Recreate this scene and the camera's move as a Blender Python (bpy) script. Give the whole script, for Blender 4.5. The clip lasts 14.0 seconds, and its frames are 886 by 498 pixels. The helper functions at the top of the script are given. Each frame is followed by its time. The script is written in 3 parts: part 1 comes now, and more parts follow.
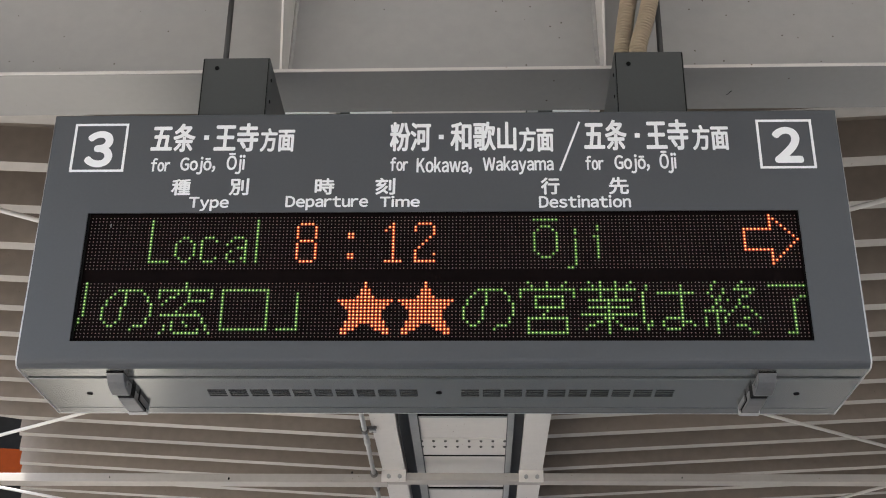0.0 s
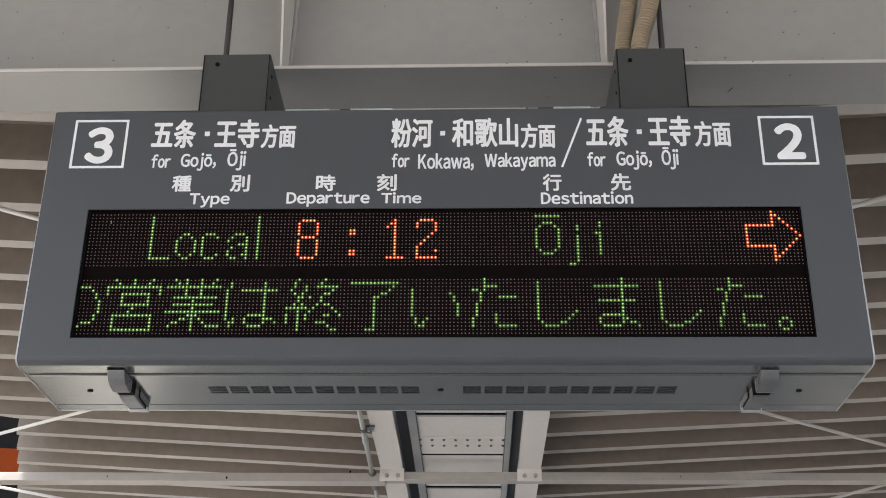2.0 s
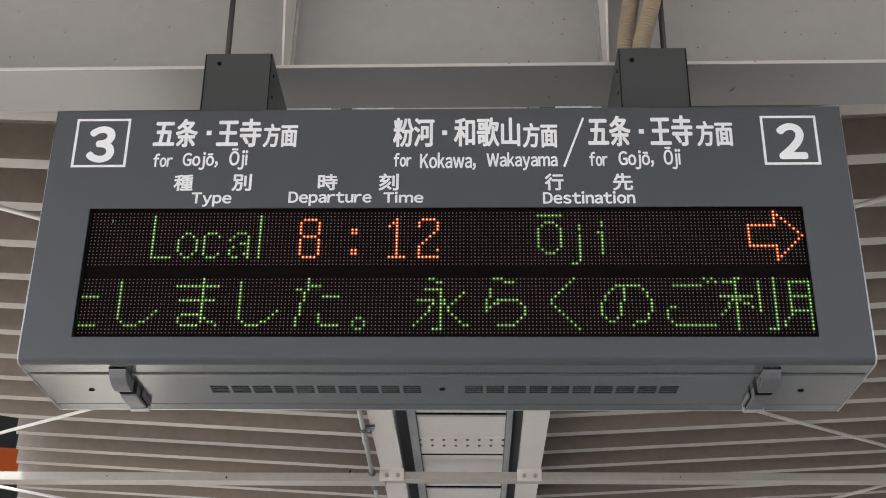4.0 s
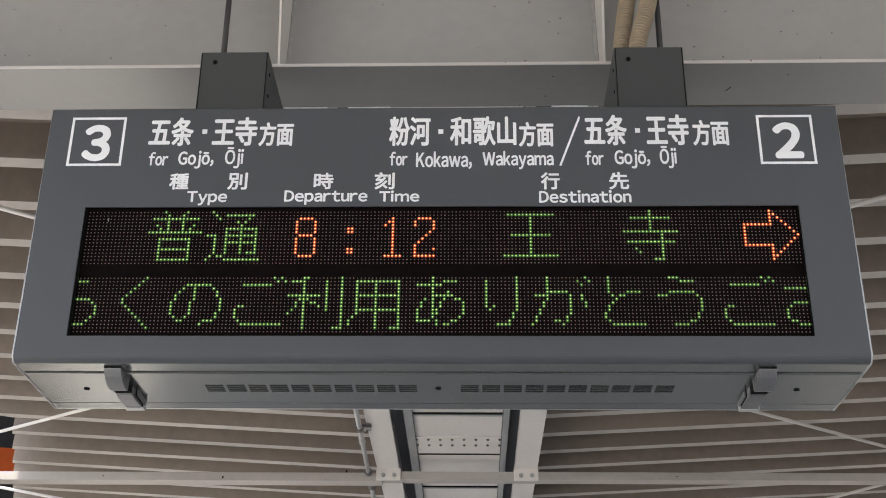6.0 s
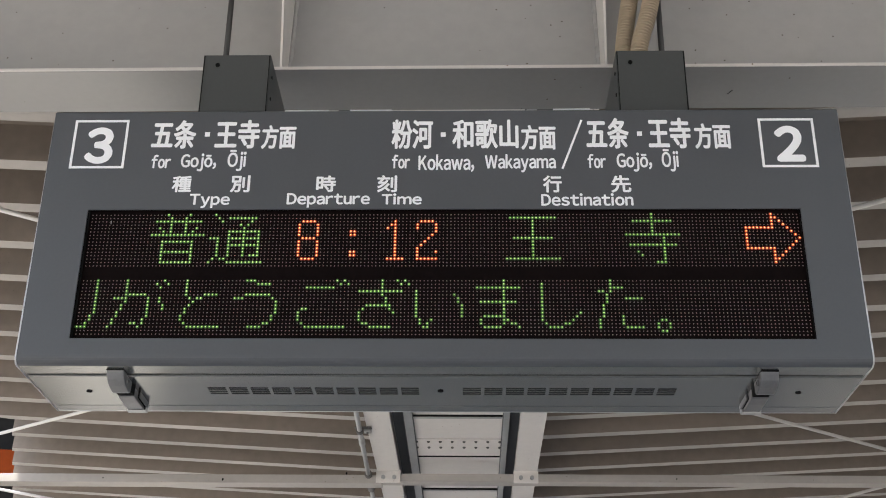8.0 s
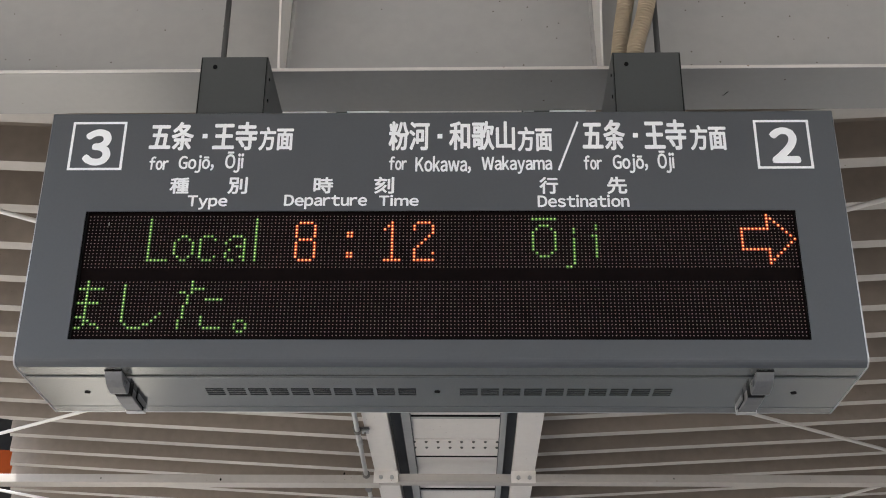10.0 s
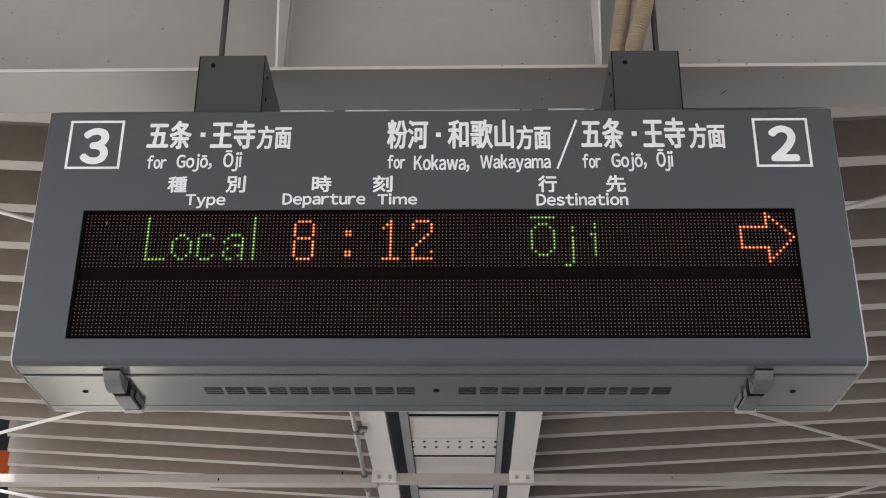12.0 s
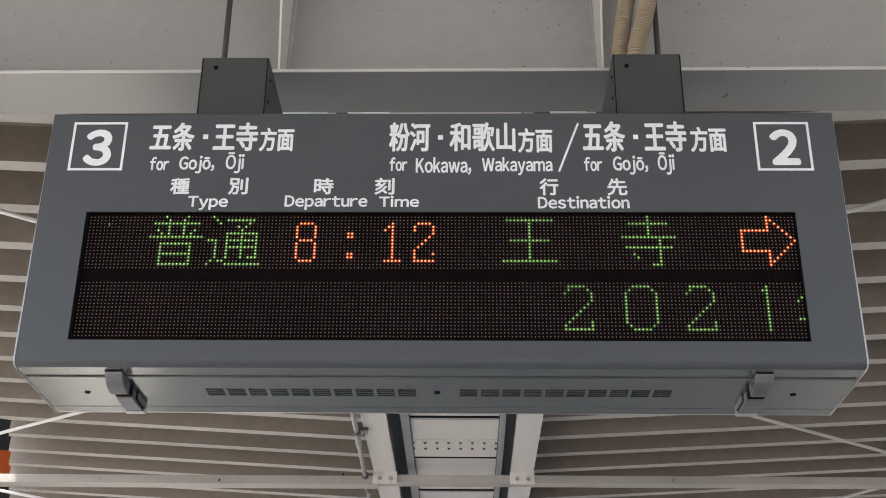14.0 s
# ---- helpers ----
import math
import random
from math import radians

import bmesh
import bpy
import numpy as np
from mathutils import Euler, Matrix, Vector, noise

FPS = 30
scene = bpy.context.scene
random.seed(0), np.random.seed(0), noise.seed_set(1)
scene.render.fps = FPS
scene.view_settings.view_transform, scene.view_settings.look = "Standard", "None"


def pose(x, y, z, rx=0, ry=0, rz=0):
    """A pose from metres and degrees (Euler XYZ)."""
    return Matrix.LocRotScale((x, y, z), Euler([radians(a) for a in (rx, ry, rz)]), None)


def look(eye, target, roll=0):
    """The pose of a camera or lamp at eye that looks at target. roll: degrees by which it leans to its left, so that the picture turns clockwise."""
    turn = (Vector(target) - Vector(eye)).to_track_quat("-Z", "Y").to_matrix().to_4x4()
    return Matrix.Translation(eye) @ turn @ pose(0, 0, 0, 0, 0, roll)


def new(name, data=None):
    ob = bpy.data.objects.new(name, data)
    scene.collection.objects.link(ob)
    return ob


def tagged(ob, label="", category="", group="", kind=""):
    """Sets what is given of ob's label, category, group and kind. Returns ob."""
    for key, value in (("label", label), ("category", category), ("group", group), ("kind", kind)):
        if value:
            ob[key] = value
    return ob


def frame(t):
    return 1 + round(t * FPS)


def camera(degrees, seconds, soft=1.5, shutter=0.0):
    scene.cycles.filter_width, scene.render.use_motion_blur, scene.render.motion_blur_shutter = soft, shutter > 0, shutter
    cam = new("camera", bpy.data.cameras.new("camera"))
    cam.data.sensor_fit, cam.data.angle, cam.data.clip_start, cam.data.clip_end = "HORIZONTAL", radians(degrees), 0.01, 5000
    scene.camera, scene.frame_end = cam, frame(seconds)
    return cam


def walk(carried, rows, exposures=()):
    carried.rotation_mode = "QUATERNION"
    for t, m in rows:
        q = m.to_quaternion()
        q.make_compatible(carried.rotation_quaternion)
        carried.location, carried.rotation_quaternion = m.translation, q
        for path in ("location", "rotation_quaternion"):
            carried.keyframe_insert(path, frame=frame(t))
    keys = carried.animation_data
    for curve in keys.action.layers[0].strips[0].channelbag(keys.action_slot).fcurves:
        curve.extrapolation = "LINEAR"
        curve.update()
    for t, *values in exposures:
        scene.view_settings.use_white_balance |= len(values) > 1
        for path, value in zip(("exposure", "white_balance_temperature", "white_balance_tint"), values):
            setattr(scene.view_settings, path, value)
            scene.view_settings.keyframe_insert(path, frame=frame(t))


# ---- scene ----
cam = camera(45.2, 14.0, soft=1.0)
LEAN = math.radians(7.7)      # the face of the sign leans this far towards the platform
HUB = Vector((0.0, 0.0, 2.6))  # middle of the display
SIGN = Matrix.Translation(HUB) @ Matrix.Rotation(LEAN, 4, "X")
FROM_FACE = SIGN @ Matrix.Translation(-HUB)

PATH = [
    (0, (0.0794, -1.9890, 1.8520), (0.0124, -0.1359, 2.6012), 0.57),
    (0.5, (0.0758, -1.9822, 1.8501), (0.0131, -0.1292, 2.6001), 0.60),
    (1, (0.0742, -1.9789, 1.8479), (0.0139, -0.1261, 2.5984), 0.53),
    (1.5, (0.0726, -1.9797, 1.8472), (0.0125, -0.1269, 2.5979), 0.53),
    (2, (0.0682, -1.9807, 1.8477), (0.0081, -0.1273, 2.5970), 0.49),
    (2.5, (0.0649, -1.9812, 1.8469), (0.0043, -0.1279, 2.5962), 0.51),
    (3, (0.0623, -1.9808, 1.8470), (0.0025, -0.1275, 2.5966), 0.51),
    (5.5, (0.0633, -1.9773, 1.8462), (0.0069, -0.1237, 2.5954), 0.59),
    (6, (0.0649, -1.9767, 1.8453), (0.0117, -0.1233, 2.5951), 0.52),
    (6.5, (0.0614, -1.9767, 1.8448), (0.0081, -0.1232, 2.5944), 0.53),
    (7, (0.0571, -1.9772, 1.8449), (0.0030, -0.1241, 2.5953), 0.60),
    (7.5, (0.0583, -1.9789, 1.8441), (0.0052, -0.1264, 2.5960), 0.59),
    (8, (0.0580, -1.9804, 1.8458), (0.0069, -0.1283, 2.5990), 0.55),
    (10.5, (0.0612, -1.9904, 1.8451), (0.0154, -0.1380, 2.5977), 0.43),
    (11, (0.0617, -1.9869, 1.8450), (0.0173, -0.1343, 2.5972), 0.37),
    (11.5, (0.0599, -1.9849, 1.8446), (0.0159, -0.1323, 2.5967), 0.33),
    (12, (0.0579, -1.9852, 1.8444), (0.0155, -0.1327, 2.5970), 0.35),
    (12.5, (0.0580, -1.9850, 1.8438), (0.0155, -0.1331, 2.5980), 0.39),
    (13, (0.0580, -1.9874, 1.8429), (0.0164, -0.1358, 2.5977), 0.46),
    (13.5, (0.0589, -1.9899, 1.8440), (0.0157, -0.1387, 2.5998), 0.54),
    (14, (0.0576, -1.9916, 1.8445), (0.0126, -0.1400, 2.5992), 0.58),
]
walk(cam, [(t, FROM_FACE @ look(eye, target, roll)) for t, eye, target, roll in PATH])

# ---- light ----
world = bpy.data.worlds.new("sky")
scene.world = world
world.use_nodes = True
wn = world.node_tree.nodes
sky = wn.new("ShaderNodeTexSky")
sky.sky_type = "NISHITA"
sky.sun_disc = False
sky.sun_elevation = radians(73.1)
sky.sun_rotation = radians(203.2)
sky.altitude = 0
sky.dust_density = 4.0
world.node_tree.links.new(sky.outputs[0], wn["Background"].inputs[0])
wn["Background"].inputs[1].default_value = 0.115
sun = new("sun", bpy.data.lights.new("sun", "SUN"))
sun.data.energy = 2.7
sun.data.angle = radians(4)
sun.data.color = (1.0, 0.94, 0.865)
sun.matrix_world = look((-3.0, -7, 25), (0, 0, 0))
scene.view_settings.exposure = 2.18


# ---- materials ----
def material(name, colour, rough=0.5, metal=0.0, spread=0.08, grain=40.0, blotch=3.0, bump=0.05, spots=0.0, spot_colour=(0.05, 0.045, 0.04),
             emit=None, power=0.0, coat=0.0, streak=None, shine=0.5, vary=1.0):
    m = bpy.data.materials.new(name)
    m.use_nodes = True
    nodes, links = m.node_tree.nodes, m.node_tree.links
    b = nodes["Principled BSDF"]
    b.inputs["Roughness"].default_value = rough
    b.inputs["Metallic"].default_value = metal
    b.inputs["Coat Weight"].default_value = coat
    b.inputs["Specular IOR Level"].default_value = shine
    if emit:
        b.inputs["Base Color"].default_value = (*colour, 1)
        b.inputs["Emission Color"].default_value = (*emit, 1)
        b.inputs["Emission Strength"].default_value = power
        return m
    at = nodes.new("ShaderNodeTexCoord").outputs["Object"]
    if streak:
        mp = nodes.new("ShaderNodeMapping")
        mp.inputs["Scale"].default_value = streak
        links.new(at, mp.inputs["Vector"])
        far = mp.outputs[0]
    else:
        far = at
    big = nodes.new("ShaderNodeTexNoise")
    big.inputs["Scale"].default_value = blotch
    big.inputs["Detail"].default_value = 6
    links.new(far, big.inputs["Vector"])
    fine = nodes.new("ShaderNodeTexNoise")
    fine.inputs["Scale"].default_value = grain
    fine.inputs["Detail"].default_value = 4
    links.new(at, fine.inputs["Vector"])
    both = nodes.new("ShaderNodeMix")
    both.inputs[0].default_value = 0.35
    links.new(big.outputs[0], both.inputs[2])
    links.new(fine.outputs[0], both.inputs[3])
    ramp = nodes.new("ShaderNodeValToRGB")
    ramp.color_ramp.interpolation = "EASE"
    lo, hi = ramp.color_ramp.elements
    lo.position, hi.position = 0.3, 0.7
    lo.color = (*[c * (1 - spread) for c in colour], 1)
    hi.color = (*[min(1, c * (1 + spread)) for c in colour], 1)
    links.new(both.outputs[0], ramp.inputs[0])
    out = ramp.outputs[0]
    if spots:
        cells = nodes.new("ShaderNodeTexVoronoi")
        cells.inputs["Scale"].default_value = spots
        links.new(at, cells.inputs["Vector"])
        cut = nodes.new("ShaderNodeMath")
        cut.operation = "LESS_THAN"
        cut.inputs[1].default_value = 0.06
        links.new(cells.outputs["Distance"], cut.inputs[0])
        rare = nodes.new("ShaderNodeMath")
        rare.operation = "GREATER_THAN"
        rare.inputs[1].default_value = 0.6
        links.new(cells.outputs["Color"], rare.inputs[0])
        mul = nodes.new("ShaderNodeMath")
        mul.operation = "MULTIPLY"
        links.new(cut.outputs[0], mul.inputs[0])
        links.new(rare.outputs[0], mul.inputs[1])
        mix = nodes.new("ShaderNodeMix")
        mix.data_type = "RGBA"
        links.new(mul.outputs[0], mix.inputs[0])
        links.new(out, mix.inputs[6])
        mix.inputs[7].default_value = (*spot_colour, 1)
        out = mix.outputs[2]
    links.new(out, b.inputs["Base Color"])
    rr = nodes.new("ShaderNodeMapRange")
    rr.inputs[3].default_value, rr.inputs[4].default_value = max(0, rough - 0.08 * vary), min(1, rough + 0.1 * vary)
    links.new(big.outputs[0], rr.inputs[0])
    links.new(rr.outputs[0], b.inputs["Roughness"])
    if bump:
        bm_node = nodes.new("ShaderNodeBump")
        bm_node.inputs["Strength"].default_value = bump
        bm_node.inputs["Distance"].default_value = 0.01
        links.new(both.outputs[0], bm_node.inputs["Height"])
        links.new(bm_node.outputs[0], b.inputs["Normal"])
    return m


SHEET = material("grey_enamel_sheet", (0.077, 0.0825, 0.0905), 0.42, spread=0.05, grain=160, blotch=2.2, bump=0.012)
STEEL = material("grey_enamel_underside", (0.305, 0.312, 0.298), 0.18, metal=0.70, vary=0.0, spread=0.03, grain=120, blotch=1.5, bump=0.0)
BRACKET = material("bracket_enamel", (0.057, 0.062, 0.062), 0.5, spread=0.06, grain=120, blotch=4, bump=0.02)
WHITE = material("white_lettering_film", (0.92, 0.93, 0.94), 0.45, spread=0.02, grain=90, bump=0.0)
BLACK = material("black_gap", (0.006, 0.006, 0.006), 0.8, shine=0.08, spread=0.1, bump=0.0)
BOARD = material("black_led_board", (0.0058, 0.0036, 0.0036), 0.9, shine=0.05, spread=0.25, grain=60, blotch=7, bump=0.0)
UNLIT = material("unlit_led_lens", (0.18, 0.122, 0.117), 0.45, spread=0.1, grain=90, blotch=9, bump=0.0)
GREEN = material("lit_green_led", (0.1, 0.3, 0.02), 0.4, emit=(0.25, 0.66, 0.04), power=0.048)
GREEN_CORE = material("lit_green_led_core", (0.3, 0.4, 0.1), 0.4, emit=(0.86, 1.0, 0.46), power=0.29)
AMBER = material("lit_orange_led", (0.4, 0.1, 0.02), 0.4, emit=(1.0, 0.10, 0.008), power=0.42)
AMBER_CORE = material("lit_orange_led_core", (0.4, 0.2, 0.1), 0.4, emit=(1.0, 0.46, 0.19), power=0.85)
# Bloom round lit dots, imitated by a dim emissive halo.
GREEN_HALO = material("green_led_bloom_halo", (0.02, 0.05, 0.01), 0.5, emit=(0.10, 0.50, 0.02), power=0.014)
AMBER_HALO = material("orange_led_bloom_halo", (0.05, 0.015, 0.01), 0.5, emit=(1.0, 0.08, 0.008), power=0.055)
LATCH = material("latch_zinc", (0.22, 0.22, 0.22), 0.38, metal=0.6, spread=0.1, grain=150, blotch=12, bump=0.03)
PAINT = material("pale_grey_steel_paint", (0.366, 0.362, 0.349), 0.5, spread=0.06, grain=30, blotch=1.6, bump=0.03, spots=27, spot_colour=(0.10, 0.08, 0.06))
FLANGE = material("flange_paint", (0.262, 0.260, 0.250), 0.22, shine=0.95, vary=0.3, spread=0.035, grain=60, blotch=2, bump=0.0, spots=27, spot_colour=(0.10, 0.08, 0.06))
# Roof light and shade put into colour: dark for recesses, pale for ribs.
DECK = material("roof_recess_shade_tone", (0.182, 0.151, 0.122), 0.55, spread=0.17, grain=20, blotch=1.2, bump=0.03, spots=27, spot_colour=(0.12, 0.10, 0.08), streak=(0.5, 3, 3))
RIBCAP = material("lit_rib_and_channel_paint", (0.39, 0.368, 0.338), 0.5, spread=0.08, grain=25, blotch=2.0, bump=0.02, spots=27, spot_colour=(0.15, 0.12, 0.09))
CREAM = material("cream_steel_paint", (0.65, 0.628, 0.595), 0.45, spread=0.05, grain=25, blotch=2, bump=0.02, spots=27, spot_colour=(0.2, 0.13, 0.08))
GALV = material("galvanised_sheet", (0.37, 0.38, 0.375), 0.45, metal=0.35, spread=0.10, grain=35, blotch=4, bump=0.03)
HOSE = material("beige_corrugated_hose", (0.50, 0.41, 0.29), 0.5, spread=0.08, grain=60, blotch=8, bump=0.02)
# Dark brown that paints the shade between the hose ribs.
GROOVE = material("hose_groove_shade", (0.055, 0.040, 0.026), 0.8, shine=0.1, spread=0.2, grain=80, blotch=8, bump=0.0)
ROD = material("dark_hanger_pipe", (0.035, 0.034, 0.033), 0.5, spread=0.1, grain=60, blotch=8, bump=0.02)
DULL = material("dark_shade_and_seam", (0.085, 0.09, 0.09), 0.6, spread=0.12, grain=40, blotch=5, bump=0.02)
SLOT = material("vent_slot_dark", (0.030, 0.031, 0.031), 0.8, shine=0.1, spread=0.1, bump=0.0)
TRIM = material("bare_aluminium_edge", (0.55, 0.55, 0.55), 0.4, metal=0.5, spread=0.08, grain=80, bump=0.0)
RUST = material("rivet_grey", (0.10, 0.095, 0.09), 0.6, spread=0.2, grain=90, bump=0.05)
ORANGE = material("orange_painted_panel", (0.18, 0.032, 0.006), 0.8, shine=0.08, spread=0.12, grain=20, blotch=2, bump=0.03)
DARKWALL = material("dark_grey_panel", (0.02, 0.019, 0.018), 0.9, shine=0.05, spread=0.2, grain=20, blotch=2, bump=0.03)
WALL = material("grey_render", (0.19, 0.188, 0.182), 0.85, spread=0.12, grain=14, blotch=0.7, bump=0.1)
CONCRETE = material("platform_concrete", (0.34, 0.33, 0.31), 0.85, spread=0.15, grain=25, blotch=0.8, bump=0.15)
EARTH = material("gravel_ground", (0.31, 0.30, 0.28), 0.95, spread=0.25, grain=9, blotch=0.3, bump=0.3)


# unlit lenses differ a little in tint from dot to dot
_n, _l = UNLIT.node_tree.nodes, UNLIT.node_tree.links
_each = _n.new("ShaderNodeNewGeometry")
_tint = _n.new("ShaderNodeValToRGB")
_tint.color_ramp.elements[0].color = (0.29, 0.155, 0.14, 1)
_tint.color_ramp.elements[1].color = (0.235, 0.20, 0.155, 1)
_mid = _tint.color_ramp.elements.new(0.5)
_mid.color = (0.26, 0.165, 0.175, 1)
_l.new(_each.outputs["Random Per Island"], _tint.inputs[0])
_l.new(_tint.outputs[0], _n["Principled BSDF"].inputs["Base Color"])


# ---- mesh helpers ----
def part(name, bm, mats, parent=None, label="", smooth=False, m=None):
    me = bpy.data.meshes.new(name)
    bm.normal_update()
    bm.to_mesh(me)
    bm.free()
    for mat in mats if isinstance(mats, (list, tuple)) else [mats]:
        me.materials.append(mat)
    if smooth:
        for p in me.polygons:
            p.use_smooth = True
    ob = new(name, me)
    if parent:
        ob.parent = parent
    if m is not None:
        ob.matrix_basis = m
    return tagged(ob, label)


def add_box(bm, x0, x1, y0, y1, z0, z1, bevel=0.0, mat=0):
    r = bmesh.ops.create_cube(bm, size=1, matrix=Matrix.Translation(((x0 + x1) / 2, (y0 + y1) / 2, (z0 + z1) / 2)) @ Matrix.Diagonal((x1 - x0, y1 - y0, z1 - z0, 1)))
    faces = {f for v in r["verts"] for f in v.link_faces}
    for f in faces:
        f.material_index = mat
    if bevel:
        edges = {e for v in r["verts"] for e in v.link_edges}
        bmesh.ops.bevel(bm, geom=list(edges), offset=bevel, segments=2, affect="EDGES", profile=0.5)
    return bm


def box(x0, x1, y0, y1, z0, z1, bevel=0.0):
    return add_box(bmesh.new(), x0, x1, y0, y1, z0, z1, bevel)


def prism(points, x0, x1):
    """A closed (y, z) outline swept along x."""
    bm = bmesh.new()
    a = [bm.verts.new((x0, y, z)) for y, z in points]
    b = [bm.verts.new((x1, y, z)) for y, z in points]
    n = len(points)
    for i in range(n):
        bm.faces.new((a[i], a[(i + 1) % n], b[(i + 1) % n], b[i]))
    bm.faces.new(a[::-1])
    bm.faces.new(b)
    bmesh.ops.recalc_face_normals(bm, faces=bm.faces)
    return bm


def add_tube(bm, points, r, sides=12, radii=None):
    rings = []
    pts = [Vector(p) for p in points]
    for i, p in enumerate(pts):
        d = (pts[min(i + 1, len(pts) - 1)] - pts[max(i - 1, 0)]).normalized()
        u = d.orthogonal().normalized() if not rings else (rings[-1][1] - d * rings[-1][1].dot(d)).normalized()
        w = d.cross(u)
        rad = radii[i] if radii else r
        rings.append(([bm.verts.new(p + rad * (u * math.cos(a) + w * math.sin(a))) for a in (2 * math.pi * k / sides for k in range(sides))], u))
    for (a, _), (b, _) in zip(rings, rings[1:]):
        for k in range(sides):
            bm.faces.new((a[k], a[(k + 1) % sides], b[(k + 1) % sides], b[k]))
    bm.faces.new(rings[0][0][::-1])
    bm.faces.new(rings[-1][0])
    return bm


def tube(points, r, sides=12, radii=None):
    bm = add_tube(bmesh.new(), points, r, sides, radii)
    bmesh.ops.recalc_face_normals(bm, faces=bm.faces)
    return bm


# ---- the setting ----
def platform():
    bm = bmesh.new()
    s = 900
    bm.faces.new([bm.verts.new(p) for p in ((-s, -s, -1.1), (s, -s, -1.1), (s, s, -1.1), (-s, s, -1.1))])
    tagged(part("ground", bm, EARTH, label="grey-brown gravel ground beside the platform"), category="ground", kind="structure")
    tagged(part("platform_floor", box(-3.2, 3.4, -40, 40, -1.1, 0.0, 0.02), CONCRETE, label="pale grey worn concrete station platform"),
           category="platform", kind="structure")


def light_block_wall():
    # Unseen wall, added to hold back light from the right.
    tagged(part("light_block_east", box(4.9, 5.2, -1.5, 40, -1.1, 5.6), WALL, label="plain grey wall added out of view to cut light from the east"), category="wall", kind="structure")


PITCH, RIB0 = 0.2885, 1.20
RISE, CREST = 0.055, 3.59


def deck_outline(y_first, count):
    pts = []
    for k in range(count):
        y = y_first + k * PITCH
        pts += [(y - 0.058, 0.0), (y, 0.0), (y + 0.03, 0.13), (y + PITCH - 0.088, 0.13)]
    return pts


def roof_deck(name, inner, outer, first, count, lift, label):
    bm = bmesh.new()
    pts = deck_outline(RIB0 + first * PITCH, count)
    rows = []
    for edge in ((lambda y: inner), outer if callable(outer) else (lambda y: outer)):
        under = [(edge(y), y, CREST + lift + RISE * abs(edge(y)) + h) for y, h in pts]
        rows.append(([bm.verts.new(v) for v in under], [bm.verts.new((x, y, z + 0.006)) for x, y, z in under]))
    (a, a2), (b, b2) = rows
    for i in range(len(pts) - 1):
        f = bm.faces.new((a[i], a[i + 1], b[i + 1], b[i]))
        # lit tone on the rib's lower face, shaded tone in the recess
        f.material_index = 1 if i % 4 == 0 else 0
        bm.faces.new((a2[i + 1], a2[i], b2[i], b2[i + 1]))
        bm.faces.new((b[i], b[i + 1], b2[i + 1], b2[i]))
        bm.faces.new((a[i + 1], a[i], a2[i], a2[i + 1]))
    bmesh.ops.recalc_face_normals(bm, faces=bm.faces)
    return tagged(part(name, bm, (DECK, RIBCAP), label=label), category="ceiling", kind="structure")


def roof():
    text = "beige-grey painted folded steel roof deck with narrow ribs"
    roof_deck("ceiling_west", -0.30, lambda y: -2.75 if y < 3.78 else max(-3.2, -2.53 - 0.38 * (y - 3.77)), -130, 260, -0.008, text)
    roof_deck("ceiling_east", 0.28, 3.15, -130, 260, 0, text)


def cross_beam():
    beam = tagged(new("roof_beam"), "pale grey painted steel roof beam with stiffener plates", "beam")
    beam.matrix_basis = pose(0, 0, 0, 0, 0, -0.17)
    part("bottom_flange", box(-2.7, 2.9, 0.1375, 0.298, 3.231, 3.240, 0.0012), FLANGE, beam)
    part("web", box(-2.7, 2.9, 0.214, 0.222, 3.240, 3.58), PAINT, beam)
    part("flange_edge", box(-2.7, 2.9, 0.1345, 0.1372, 3.2315, 3.2397, 0.0006), CREAM, beam, "pale strip along the flange's front edge")
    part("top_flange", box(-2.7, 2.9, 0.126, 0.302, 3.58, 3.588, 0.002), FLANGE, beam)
    # Daylight slivers behind the flange, imitated by thin white strips.
    for x0, x1 in ((-0.412, -0.300), (-0.247, -0.140), (0.266, 0.358)):
        part("light_gap_strip", box(x0, x1, 0.294, 0.3045, 3.2275, 3.2305, 0.0005), WHITE, beam, "white strip standing in for a gap of light")
    part("dirt_mark", tube([(0.690, 0.240, 3.2304), (0.694, 0.235, 3.2300), (0.697, 0.228, 3.2300), (0.700, 0.225, 3.2304)], 0.0009, 6), BLACK, beam, "small dark dirt mark")
    for x in (-0.3995, 0.3835):
        side = 1 if x < 0 else -1
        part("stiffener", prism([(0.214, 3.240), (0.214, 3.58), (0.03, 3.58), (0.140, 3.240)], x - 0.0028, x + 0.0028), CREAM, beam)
        steps = np.arange(3.25, 3.575, 0.009)
        part("weld", tube([(x + side * 0.006, 0.211, z) for z in steps], 0.005, 6, [0.004 + 0.004 * random.random() for _ in steps]), PAINT, beam)
    steps = np.arange(-2.6, 2.8, 0.012)
    part("weld", tube([(x, 0.2115, 3.2425) for x in steps], 0.004, 6, [0.003 + 0.002 * random.random() for _ in steps]), PAINT, beam)


def long_beams():
    for x0, x1 in ((-0.467, -0.340), (0.305, 0.433)):
        beam = tagged(new("purlin_beam"), "pale cream painted steel beam along the roof gutter", "beam", "beams along the gutter")
        part("bottom_flange", box(x0, x1, 0.30, 13, 3.48, 3.489, 0.002), CREAM, beam)
        xm = (x0 + x1) / 2
        part("web", box(xm - 0.004, xm + 0.004, 0.30, 13, 3.489, 3.60), GALV, beam)
        part("top_flange", box(x0, x1, 0.30, 13, 3.60, 3.608, 0.002), CREAM, beam)


